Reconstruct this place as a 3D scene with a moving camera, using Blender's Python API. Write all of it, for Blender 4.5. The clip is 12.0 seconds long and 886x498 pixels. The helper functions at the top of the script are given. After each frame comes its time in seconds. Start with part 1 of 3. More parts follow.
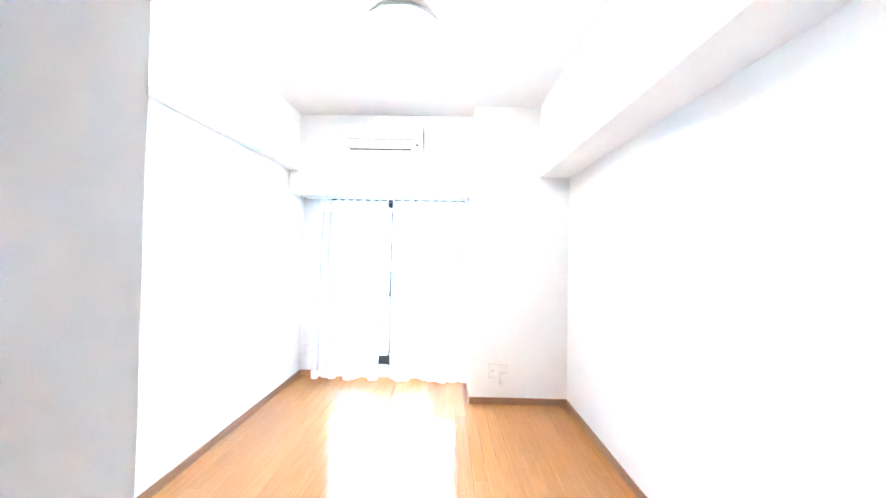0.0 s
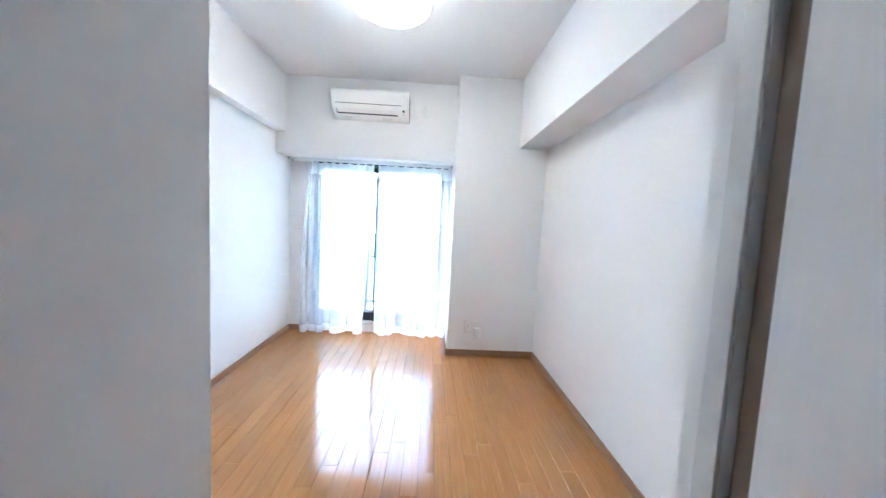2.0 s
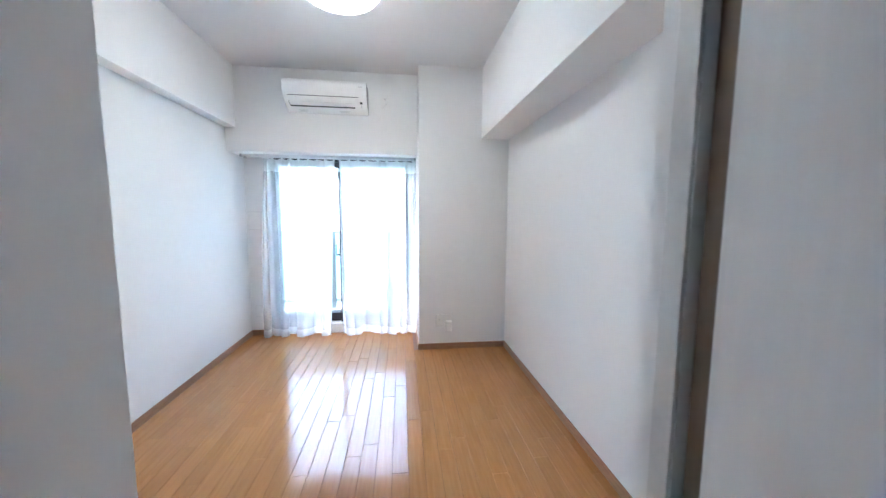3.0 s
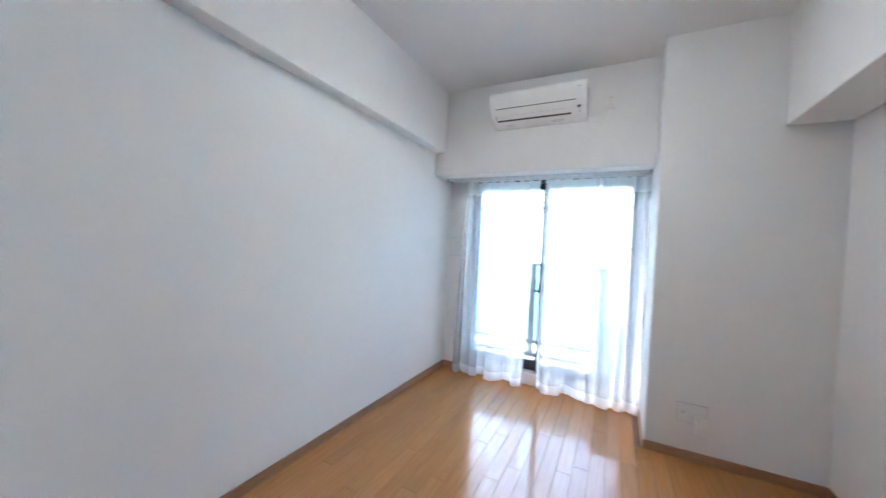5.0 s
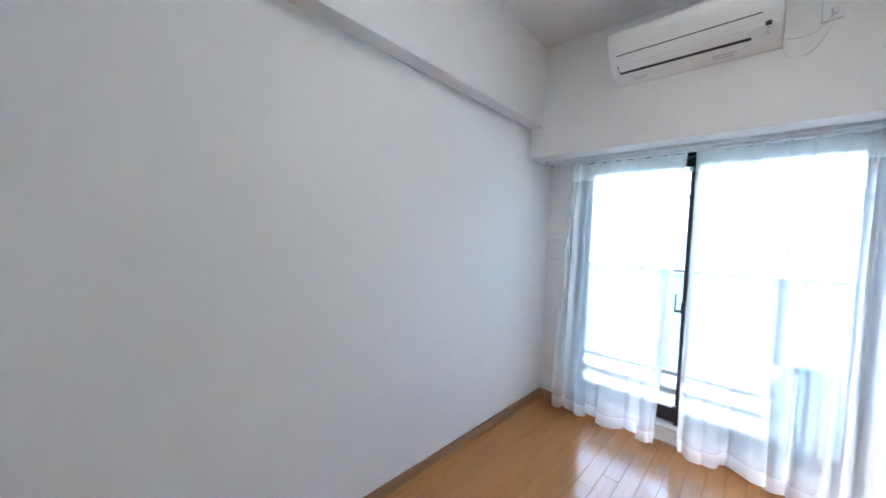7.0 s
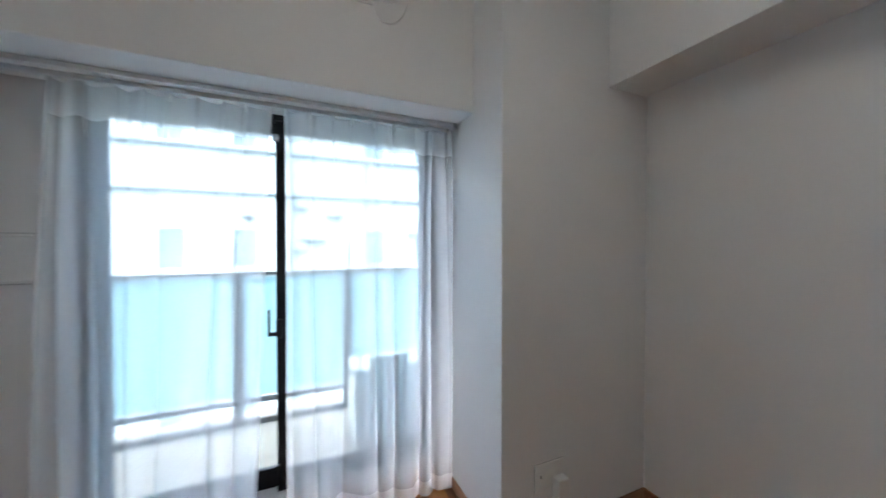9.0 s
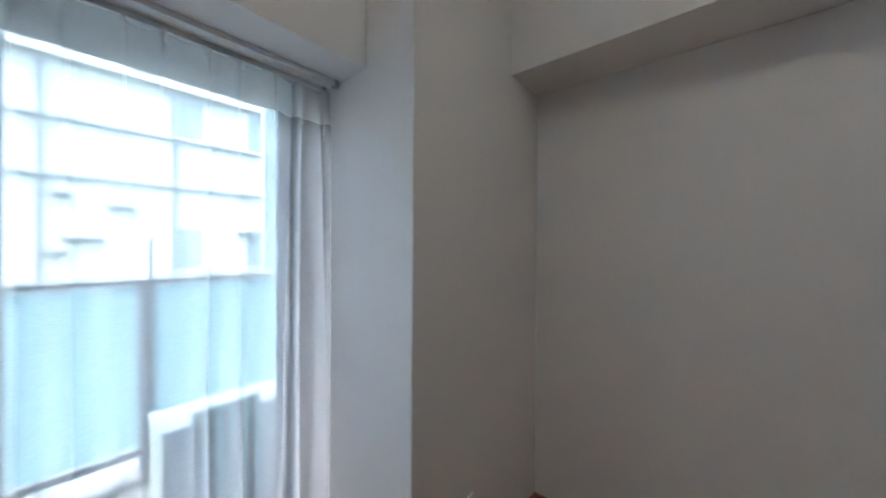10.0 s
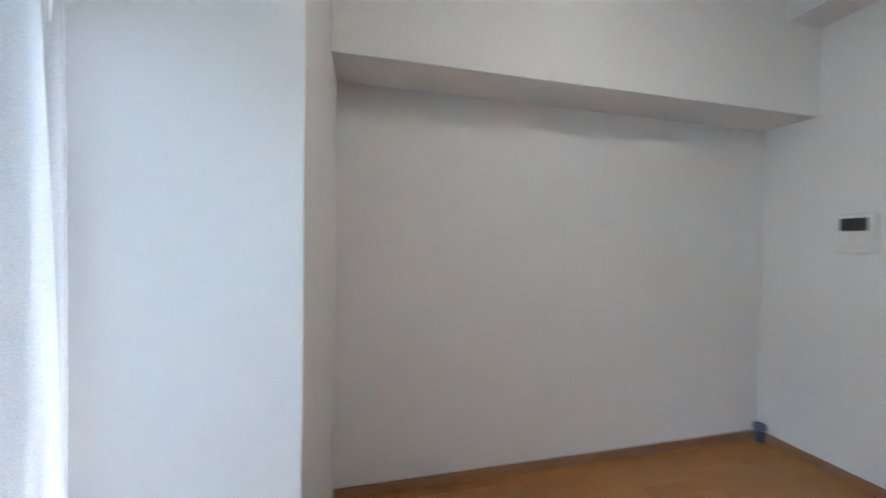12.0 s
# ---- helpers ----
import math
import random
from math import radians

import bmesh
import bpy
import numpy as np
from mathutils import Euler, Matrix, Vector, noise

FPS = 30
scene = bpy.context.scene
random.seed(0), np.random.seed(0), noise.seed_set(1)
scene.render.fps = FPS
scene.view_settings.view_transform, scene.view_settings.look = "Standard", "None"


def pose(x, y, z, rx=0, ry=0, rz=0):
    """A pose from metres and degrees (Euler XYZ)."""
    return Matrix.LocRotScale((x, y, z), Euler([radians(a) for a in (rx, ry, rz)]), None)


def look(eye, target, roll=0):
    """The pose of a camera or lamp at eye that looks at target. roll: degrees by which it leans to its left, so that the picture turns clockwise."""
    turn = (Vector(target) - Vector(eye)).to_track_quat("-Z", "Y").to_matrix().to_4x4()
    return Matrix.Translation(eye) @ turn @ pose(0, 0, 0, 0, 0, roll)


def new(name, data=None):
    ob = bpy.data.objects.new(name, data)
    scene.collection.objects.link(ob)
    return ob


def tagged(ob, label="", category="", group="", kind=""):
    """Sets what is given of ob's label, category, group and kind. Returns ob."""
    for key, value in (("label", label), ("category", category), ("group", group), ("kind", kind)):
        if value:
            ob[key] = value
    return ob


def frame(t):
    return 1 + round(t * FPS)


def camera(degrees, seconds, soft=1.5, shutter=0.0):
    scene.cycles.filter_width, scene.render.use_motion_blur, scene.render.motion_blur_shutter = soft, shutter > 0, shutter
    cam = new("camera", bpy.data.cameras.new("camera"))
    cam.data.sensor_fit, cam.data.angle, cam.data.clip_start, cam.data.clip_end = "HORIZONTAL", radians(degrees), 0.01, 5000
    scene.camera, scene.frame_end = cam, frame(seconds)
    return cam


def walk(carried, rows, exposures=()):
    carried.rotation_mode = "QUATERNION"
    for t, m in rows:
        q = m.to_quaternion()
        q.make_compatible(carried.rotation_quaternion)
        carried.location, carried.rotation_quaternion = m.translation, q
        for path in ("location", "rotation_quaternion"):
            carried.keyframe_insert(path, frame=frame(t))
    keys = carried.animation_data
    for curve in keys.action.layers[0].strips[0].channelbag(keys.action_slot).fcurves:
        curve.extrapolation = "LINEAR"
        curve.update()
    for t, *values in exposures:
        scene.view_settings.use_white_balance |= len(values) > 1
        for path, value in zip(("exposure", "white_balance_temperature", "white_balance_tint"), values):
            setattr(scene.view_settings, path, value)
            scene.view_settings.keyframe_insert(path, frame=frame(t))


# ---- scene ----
cam = camera(105.2, 12.0, shutter=0.4)
PATH = [
    (0, (1.573, 2.927, 1.34), (1.548, 4.926, 1.37), 1.1),
    (0.5, (1.559, 2.966, 1.364), (1.428, 4.959, 1.472), 2.9),
    (1, (1.54, 2.914, 1.36), (1.341, 4.903, 1.403), 2.7),
    (1.5, (1.571, 2.787, 1.357), (1.507, 4.783, 1.255), 3.5),
    (2, (1.588, 2.714, 1.318), (1.666, 4.706, 1.159), 2.9),
    (2.5, (1.614, 2.705, 1.338), (1.856, 4.683, 1.146), 1.8),
    (2.7, (1.641, 2.711, 1.327), (1.908, 4.693, 1.127), 0.6),
    (4.3, (1.615, 3.196, 1.325), (1.352, 5.177, 1.242), 1.7),
    (4.5, (1.606, 3.262, 1.295), (1.172, 5.214, 1.248), 2.0),
    (5, (1.568, 3.393, 1.281), (0.662, 5.176, 1.25), 2.9),
    (5.5, (1.518, 3.449, 1.306), (0.203, 4.954, 1.249), 2.5),
    (6, (1.452, 3.51, 1.282), (-0.058, 4.82, 1.225), 2.0),
    (6.5, (1.359, 3.684, 1.32), (-0.128, 5.019, 1.25), 2.4),
    (8.3, (1.1, 4.566, 1.299), (0.934, 6.559, 1.275), 0.5),
    (8.5, (1.044, 4.638, 1.303), (1.194, 6.632, 1.289), 0.3),
    (9, (1.028, 4.837, 1.312), (1.831, 6.668, 1.281), 0.0),
    (9.5, (1.064, 5.044, 1.317), (2.236, 6.664, 1.309), 0.3),
    (10, (1.066, 5.25, 1.295), (2.584, 6.551, 1.282), 0.4),
    (10.5, (1.03, 5.447, 1.315), (2.893, 6.173, 1.256), -0.1),
    (11, (1.037, 5.605, 1.273), (2.992, 6.021, 1.35), -0.5),
    (11.5, (1.033, 5.747, 1.262), (3.026, 5.902, 1.306), -1.2),
    (11.8, (0.984, 5.816, 1.266), (2.972, 5.6, 1.285), 0.8),
    (12, (0.942, 5.862, 1.275), (2.891, 5.413, 1.246), 0.8),
]
EXPO = [(t, stops, kelvin, 8) for t, stops, kelvin in (
    (0, 7.62, 5690), (0.5, 6.97, 5590), (1, 6.62, 5490), (1.5, 6.57, 5440), (2, 6.5, 5440), (2.7, 6.27, 5490), (4.3, 5.8, 5540), (6.5, 5.56, 5640), (8.3, 5.03, 5780),
    (9.5, 4.35, 6020), (10.5, 4.33, 6020), (11.5, 4.95, 5940), (12, 5.3, 5990))]
walk(cam, [(t, look(e, g, r)) for t, e, g, r in PATH], EXPO)

# ---- world and sun ----
world = bpy.data.worlds.new("overcast_sky")
scene.world = world
world.use_nodes = True
wn, wl = world.node_tree.nodes, world.node_tree.links
sky = wn.new("ShaderNodeTexSky")
sky.sky_type, sky.sun_disc = 'NISHITA', False
sky.sun_elevation, sky.sun_rotation = radians(55), radians(270)
sky.air_density, sky.dust_density, sky.ozone_density = 1.0, 7.0, 0.5
wl.new(sky.outputs[0], wn["Background"].inputs[0])
wn["Background"].inputs[1].default_value = 0.15
sun = bpy.data.lights.new("sun", 'SUN')
sun.energy, sun.angle, sun.color = 0.5, radians(10), (1.0, 0.95, 0.87)
sun_ob = new("sun", sun)
sun_ob.matrix_world = look((-13.77, 0.0, 19.66), (0, 0, 0))
LAMP = 0.46

# ---- materials ----


def material(name):
    m = bpy.data.materials.new(name)
    m.use_nodes = True
    nt = m.node_tree
    return m, nt.nodes, nt.links, nt.nodes["Principled BSDF"]


def noise_node(n, l, scale, detail=4, stretch=(1, 1, 1), coords="Object"):
    tc = n.new("ShaderNodeTexCoord")
    mp = n.new("ShaderNodeMapping")
    mp.inputs["Scale"].default_value = stretch
    l.new(tc.outputs[coords], mp.inputs[0])
    t = n.new("ShaderNodeTexNoise")
    t.inputs["Scale"].default_value, t.inputs["Detail"].default_value = scale, detail
    l.new(mp.outputs[0], t.inputs["Vector"])
    return t


def ramp(n, l, src, a, b, lo=0.35, hi=0.65):
    r = n.new("ShaderNodeValToRGB")
    r.color_ramp.elements[0].position, r.color_ramp.elements[1].position = lo, hi
    r.color_ramp.elements[0].color, r.color_ramp.elements[1].color = (*a, 1), (*b, 1)
    l.new(src, r.inputs[0])
    return r


def plain(name, col, rough=0.5, metal=0.0, vary=0.06, scale=30, bump=0.05, fine=200, dist=0.001):
    """A painted, plastic or metal surface with soft blotches and a fine grain."""
    m, n, l, b = material(name)
    t = noise_node(n, l, scale)
    r = ramp(n, l, t.outputs[0], [c * (1 - vary) for c in col], [min(1, c * (1 + vary)) for c in col])
    l.new(r.outputs[0], b.inputs["Base Color"])
    b.inputs["Roughness"].default_value, b.inputs["Metallic"].default_value = rough, metal
    if bump:
        f = noise_node(n, l, fine, 2)
        bp = n.new("ShaderNodeBump")
        bp.inputs["Strength"].default_value, bp.inputs["Distance"].default_value = bump, dist
        l.new(f.outputs[0], bp.inputs["Height"])
        l.new(bp.outputs[0], b.inputs["Normal"])
    return m


def wallpaper_material(name, col):
    """White vinyl wallpaper: woven relief, faint roller blotches, seams barely darker."""
    m, n, l, b = material(name)
    big = noise_node(n, l, 1.3, 3)
    r = ramp(n, l, big.outputs[0], [c * 0.965 for c in col], col, 0.3, 0.7)
    l.new(r.outputs[0], b.inputs["Base Color"])
    b.inputs["Roughness"].default_value = 0.62
    b.inputs["Specular IOR Level"].default_value = 0.35
    w1 = noise_node(n, l, 90, 2, (1, 1, 4))
    w2 = noise_node(n, l, 90, 2, (4, 4, 1))
    add = n.new("ShaderNodeMath")
    l.new(w1.outputs[0], add.inputs[0])
    l.new(w2.outputs[0], add.inputs[1])
    bp = n.new("ShaderNodeBump")
    bp.inputs["Strength"].default_value, bp.inputs["Distance"].default_value = 0.14, 0.001
    l.new(add.outputs[0], bp.inputs["Height"])
    l.new(bp.outputs[0], b.inputs["Normal"])
    return m


def board_material(name):
    """Varnished orange-brown floorboard, with grain along y and a tone of its own for each board."""
    m, n, l, b = material(name)
    g = noise_node(n, l, 7, 6, (9, 0.55, 1), "Object")
    fine = noise_node(n, l, 60, 3, (6, 0.25, 1), "Object")
    info = n.new("ShaderNodeObjectInfo")
    sh = n.new("ShaderNodeVectorMath")
    sh.operation = 'ADD'
    scl = n.new("ShaderNodeMath")
    scl.operation = 'MULTIPLY'
    scl.inputs[1].default_value = 37.0
    l.new(info.outputs["Random"], scl.inputs[0])
    for t in (g, fine):
        mp = t.inputs["Vector"].links[0].from_node
        cmb = n.new("ShaderNodeCombineXYZ")
        l.new(scl.outputs[0], cmb.inputs[0])
        l.new(scl.outputs[0], cmb.inputs[1])
        l.new(cmb.outputs[0], mp.inputs["Location"])
    r = ramp(n, l, g.outputs[0], (0.385, 0.178, 0.060), (0.44, 0.215, 0.078), 0.3, 0.7)
    tone = n.new("ShaderNodeMapRange")
    tone.inputs[3].default_value, tone.inputs[4].default_value = 0.94, 1.06
    l.new(info.outputs["Random"], tone.inputs[0])
    fr = n.new("ShaderNodeMapRange")
    fr.inputs[1].default_value, fr.inputs[2].default_value = 0.3, 0.7
    fr.inputs[3].default_value, fr.inputs[4].default_value = 0.965, 1.03
    l.new(fine.outputs[0], fr.inputs[0])
    mul = n.new("ShaderNodeMath")
    mul.operation = 'MULTIPLY'
    l.new(tone.outputs[0], mul.inputs[0])
    l.new(fr.outputs[0], mul.inputs[1])
    vm = n.new("ShaderNodeVectorMath")
    vm.operation = 'SCALE'
    l.new(r.outputs[0], vm.inputs[0])
    l.new(mul.outputs[0], vm.inputs["Scale"])
    l.new(vm.outputs[0], b.inputs["Base Color"])
    wear = noise_node(n, l, 3.0, 3)
    rr = n.new("ShaderNodeMapRange")
    rr.inputs[3].default_value, rr.inputs[4].default_value = 0.08, 0.15
    l.new(wear.outputs[0], rr.inputs[0])
    l.new(rr.outputs[0], b.inputs["Roughness"])
    b.inputs["Specular IOR Level"].default_value = 0.25
    bp = n.new("ShaderNodeBump")
    bp.inputs["Strength"].default_value, bp.inputs["Distance"].default_value = 0.06, 0.0006
    l.new(fine.outputs[0], bp.inputs["Height"])
    l.new(bp.outputs[0], b.inputs["Normal"])
    return m


def wood_trim_material(name, a, c):
    m, n, l, b = material(name)
    t = noise_node(n, l, 14, 5, (1, 1, 6))
    r = ramp(n, l, t.outputs[0], a, c, 0.3, 0.7)
    l.new(r.outputs[0], b.inputs["Base Color"])
    b.inputs["Roughness"].default_value = 0.42
    return m


def panel_material(name):
    """White satin sheet with a faint upright grain."""
    m, n, l, b = material(name)
    t = noise_node(n, l, 16, 4, (1, 5, 0.25))
    r = ramp(n, l, t.outputs[0], (0.85, 0.85, 0.855), (0.875, 0.875, 0.88), 0.3, 0.7)
    l.new(r.outputs[0], b.inputs["Base Color"])
    b.inputs["Roughness"].default_value = 0.33
    bp = n.new("ShaderNodeBump")
    bp.inputs["Strength"].default_value, bp.inputs["Distance"].default_value = 0.05, 0.0005
    l.new(t.outputs[0], bp.inputs["Height"])
    l.new(bp.outputs[0], b.inputs["Normal"])
    return m


def cloth_material(name, opacity, lace=0.05):
    """Sheer white voile: part open weave, part thread that scatters and passes light."""
    m, n, l, b = material(name)
    n.remove(b)
    out = n["Material Output"]
    tr, df, tl = n.new("ShaderNodeBsdfTransparent"), n.new("ShaderNodeBsdfDiffuse"), n.new("ShaderNodeBsdfTranslucent")
    df.inputs[0].default_value = tl.inputs[0].default_value = (0.95, 0.955, 0.96, 1)
    thread = n.new("ShaderNodeMixShader")
    thread.inputs[0].default_value = 0.64
    l.new(df.outputs[0], thread.inputs[1])
    l.new(tl.outputs[0], thread.inputs[2])
    weave = noise_node(n, l, 500, 2)
    mr = n.new("ShaderNodeMapRange")
    mr.inputs[1].default_value, mr.inputs[2].default_value = 0.3, 0.7
    mr.inputs[3].default_value, mr.inputs[4].default_value = max(0, opacity - lace), min(1, opacity + lace)
    l.new(weave.outputs[0], mr.inputs[0])
    mix = n.new("ShaderNodeMixShader")
    l.new(mr.outputs[0], mix.inputs[0])
    l.new(tr.outputs[0], mix.inputs[1])
    l.new(thread.outputs[0], mix.inputs[2])
    l.new(mix.outputs[0], out.inputs[0])
    return m


def pane_material(name, tint):
    """Clear flat glass: passes straight through, mirrors at the edge of its gloss."""
    m, n, l, b = material(name)
    n.remove(b)
    tr, gl, fr, mix = n.new("ShaderNodeBsdfTransparent"), n.new("ShaderNodeBsdfGlossy"), n.new("ShaderNodeFresnel"), n.new("ShaderNodeMixShader")
    tr.inputs[0].default_value = (*tint, 1)
    gl.inputs["Roughness"].default_value = 0.02
    fr.inputs[0].default_value = 1.45
    l.new(fr.outputs[0], mix.inputs[0])
    l.new(tr.outputs[0], mix.inputs[1])
    l.new(gl.outputs[0], mix.inputs[2])
    l.new(mix.outputs[0], n["Material Output"].inputs[0])
    return m


def milky_material(name, col):
    """Milky balcony panel that lets daylight through."""
    m, n, l, b = material(name)
    n.remove(b)
    df, tl, mix = n.new("ShaderNodeBsdfDiffuse"), n.new("ShaderNodeBsdfTranslucent"), n.new("ShaderNodeMixShader")
    t = noise_node(n, l, 2.0, 2)
    r = ramp(n, l, t.outputs[0], [c * 0.96 for c in col], col)
    l.new(r.outputs[0], df.inputs[0])
    l.new(r.outputs[0], tl.inputs[0])
    mix.inputs[0].default_value = 0.8
    l.new(df.outputs[0], mix.inputs[1])
    l.new(tl.outputs[0], mix.inputs[2])
    l.new(mix.outputs[0], n["Material Output"].inputs[0])
    return m


def glow_material(name, col, strength):
    m, n, l, b = material(name)
    b.inputs["Base Color"].default_value = (0.85, 0.85, 0.85, 1)
    b.inputs["Emission Color"].default_value = (*col, 1)
    b.inputs["Emission Strength"].default_value = strength
    b.inputs["Roughness"].default_value = 0.4
    return m


WALL = wallpaper_material("white_wallpaper", (0.83, 0.83, 0.83))
CEIL = wallpaper_material("ceiling_paper", (0.82, 0.82, 0.82))
BOARD = board_material("varnished_board")
JOINT = plain("floor_joint", (0.20, 0.09, 0.035), 0.5)
TRIM = wood_trim_material("baseboard_wood", (0.28, 0.146, 0.074), (0.36, 0.20, 0.108))
CASING = plain("white_casing", (0.72, 0.72, 0.71), 0.4, vary=0.03)
PANEL = panel_material("satin_panel")
LEAF = wood_trim_material("door_leaf_sheet", (0.60, 0.58, 0.55), (0.68, 0.66, 0.63))
LEAF_EDGE = plain("door_edge", (0.22, 0.17, 0.13), 0.5)
BRONZE = plain("dark_anodised", (0.022, 0.022, 0.026), 0.38, 0.6, bump=0.02)
SILVER = plain("pale_aluminium", (0.74, 0.75, 0.76), 0.38, 0.2, bump=0.02)
GLASS = pane_material("window_glass", (0.90, 0.95, 0.95))
VOILE = cloth_material("sheer_voile", 0.37)
HEADING = cloth_material("voile_heading", 0.70, 0.08)
HEM = cloth_material("voile_hem", 0.55, 0.08)
PLASTIC = plain("white_plastic", (0.80, 0.80, 0.79), 0.28, vary=0.02, bump=0.02)
GLOSSY = plain("glossy_white_casing", (0.92, 0.92, 0.92), 0.13, vary=0.01, bump=0)
PALE_GREY = plain("pale_grey_print", (0.58, 0.58, 0.58), 0.35, vary=0.02, bump=0)
SLOT = plain("dark_slot", (0.08, 0.08, 0.085), 0.5, bump=0)
GREY_PLASTIC = plain("grey_plastic", (0.45, 0.46, 0.47), 0.4)
BLACK = plain("black_plastic", (0.012, 0.012, 0.014), 0.3, bump=0)
SHADE = glow_material("lamp_shade_glow", (1.0, 0.91, 0.79), LAMP)
RAILMETAL = plain("balcony_rail_metal", (0.12, 0.128, 0.132), 0.45, 0.3)
RAILDARK = plain("balcony_rail_dark", (0.13, 0.14, 0.15), 0.45, 0.3)
MILKY = milky_material("milky_panel", (0.45, 0.57, 0.59))
BOARD_MILK = milky_material("pale_translucent_board", (0.36, 0.47, 0.485))
CONCRETE = plain("balcony_concrete", (0.13, 0.13, 0.13), 0.85, vary=0.14, scale=5, bump=0.4, fine=120, dist=0.003)
KERB = plain("balcony_kerb", (0.11, 0.112, 0.115), 0.8, vary=0.15, scale=8, bump=0.3)
PARTITION = plain("partition_board", (0.42, 0.48, 0.49), 0.7, vary=0.05)
FACADE = plain("facade_paint", (0.38, 0.40, 0.405), 0.85, vary=0.06, scale=0.8, bump=0.3, fine=40, dist=0.01)
FACADE_GLASS = plain("facade_window_glass", (0.17, 0.205, 0.215), 0.12, vary=0.1, scale=2, bump=0)
FACADE_TRIM = plain("facade_trim", (0.13, 0.15, 0.155), 0.7, vary=0.08, scale=3)
CLADDING = plain("ribbed_cladding", (0.30, 0.40, 0.41), 0.6, vary=0.06, scale=2)
ASPHALT = plain("asphalt", (0.05, 0.05, 0.052), 0.9, vary=0.2, scale=3, bump=0.4)
CAN_BLUE = plain("blue_grey_plastic", (0.14, 0.18, 0.29), 0.45)
CAN_DARK = plain("slate_plastic", (0.055, 0.065, 0.08), 0.5)
CONDENSER = plain("condenser_paint", (0.24, 0.28, 0.29), 0.5, vary=0.05)

# ---- builders ----
ORIGIN = {}


def add_box(bm, x0, y0, z0, x1, y1, z1, bevel=0.0, segments=2):
    made = bmesh.ops.create_cube(bm, size=1)["verts"]
    for v in made:
        v.co = Vector((x0 + (v.co.x + 0.5) * (x1 - x0), y0 + (v.co.y + 0.5) * (y1 - y0), z0 + (v.co.z + 0.5) * (z1 - z0)))
    if bevel:
        edges = list({e for v in made for e in v.link_edges})
        bmesh.ops.bevel(bm, geom=edges, offset=bevel, segments=segments, affect='EDGES', profile=0.5)


def box(*args, bevel=0.0, segments=2):
    bm = bmesh.new()
    add_box(bm, *args, bevel=bevel, segments=segments)
    return bm


def boxes(rows, bevel=0.0):
    bm = bmesh.new()
    for row in rows:
        add_box(bm, *row, bevel=bevel)
    return bm


def prism(plan, z0, z1):
    """An upright solid on a plan of (x, y) corners."""
    bm = bmesh.new()
    low = [bm.verts.new((x, y, z0)) for x, y in plan]
    top = [bm.verts.new((x, y, z1)) for x, y in plan]
    for i in range(len(plan)):
        j = (i + 1) % len(plan)
        bm.faces.new((low[i], low[j], top[j], top[i]))
    bm.faces.new(low[::-1])
    bm.faces.new(top)
    bmesh.ops.recalc_face_normals(bm, faces=bm.faces)
    return bm


def lathe(profile, centre, segments=32):
    """A turned solid about a vertical axis: profile of (radius, z)."""
    bm = bmesh.new()
    rings = []
    for r, z in profile:
        rings.append([bm.verts.new((centre[0] + r * math.cos(a), centre[1] + r * math.sin(a), z)) for a in
                      [2 * math.pi * i / segments for i in range(segments)]])
    for a, b in zip(rings, rings[1:]):
        for i in range(segments):
            j = (i + 1) % segments
            bm.faces.new((a[i], a[j], b[j], b[i]))
    bm.faces.new(rings[0][::-1])
    bm.faces.new(rings[-1])
    bmesh.ops.recalc_face_normals(bm, faces=bm.faces)
    return bm


def tube(points, radius, segments=8):
    """A round cable or bar along a line of points."""
    bm = bmesh.new()
    pts = [Vector(p) for p in points]
    rings = []
    for i, p in enumerate(pts):
        d = (pts[min(i + 1, len(pts) - 1)] - pts[max(i - 1, 0)]).normalized()
        side = d.cross(Vector((0, 0, 1)) if abs(d.z) < 0.9 else Vector((1, 0, 0))).normalized()
        up = side.cross(d)
        rings.append([bm.verts.new(p + radius * (math.cos(a) * side + math.sin(a) * up)) for a in
                      [2 * math.pi * k / segments for k in range(segments)]])
    for a, b in zip(rings, rings[1:]):
        for i in range(segments):
            j = (i + 1) % segments
            bm.faces.new((a[i], a[j], b[j], b[i]))
    bm.faces.new(rings[0])
    bm.faces.new(rings[-1])
    bmesh.ops.recalc_face_normals(bm, faces=bm.faces)
    return bm


def mesh_of(name, bm, mat, shift=None, smooth=False):
    if shift is not None:
        bmesh.ops.translate(bm, verts=bm.verts, vec=-Vector(shift))
    me = bpy.data.meshes.new(name)
    bm.to_mesh(me)
    bm.free()
    me.materials.append(mat)
    if smooth:
        for p in me.polygons:
            p.use_smooth = True
    return me


def structure(name, bm, mat, label, category, smooth=False):
    return tagged(new(name, mesh_of(name, bm, mat, smooth=smooth)), label, category, kind="structure")


def thing(name, base, label, category, group="", kind=""):
    ob = new(name)
    ob.location = base
    ORIGIN[ob.name] = Vector(base)
    return tagged(ob, label, category, group, kind)


def part(name, bm, mat, parent, label="", smooth=False):
    o = ORIGIN[parent.name]
    ob = new(name, mesh_of(name, bm, mat, o, smooth))
    ob.parent = parent
    ORIGIN[ob.name] = o
    return tagged(ob, label)


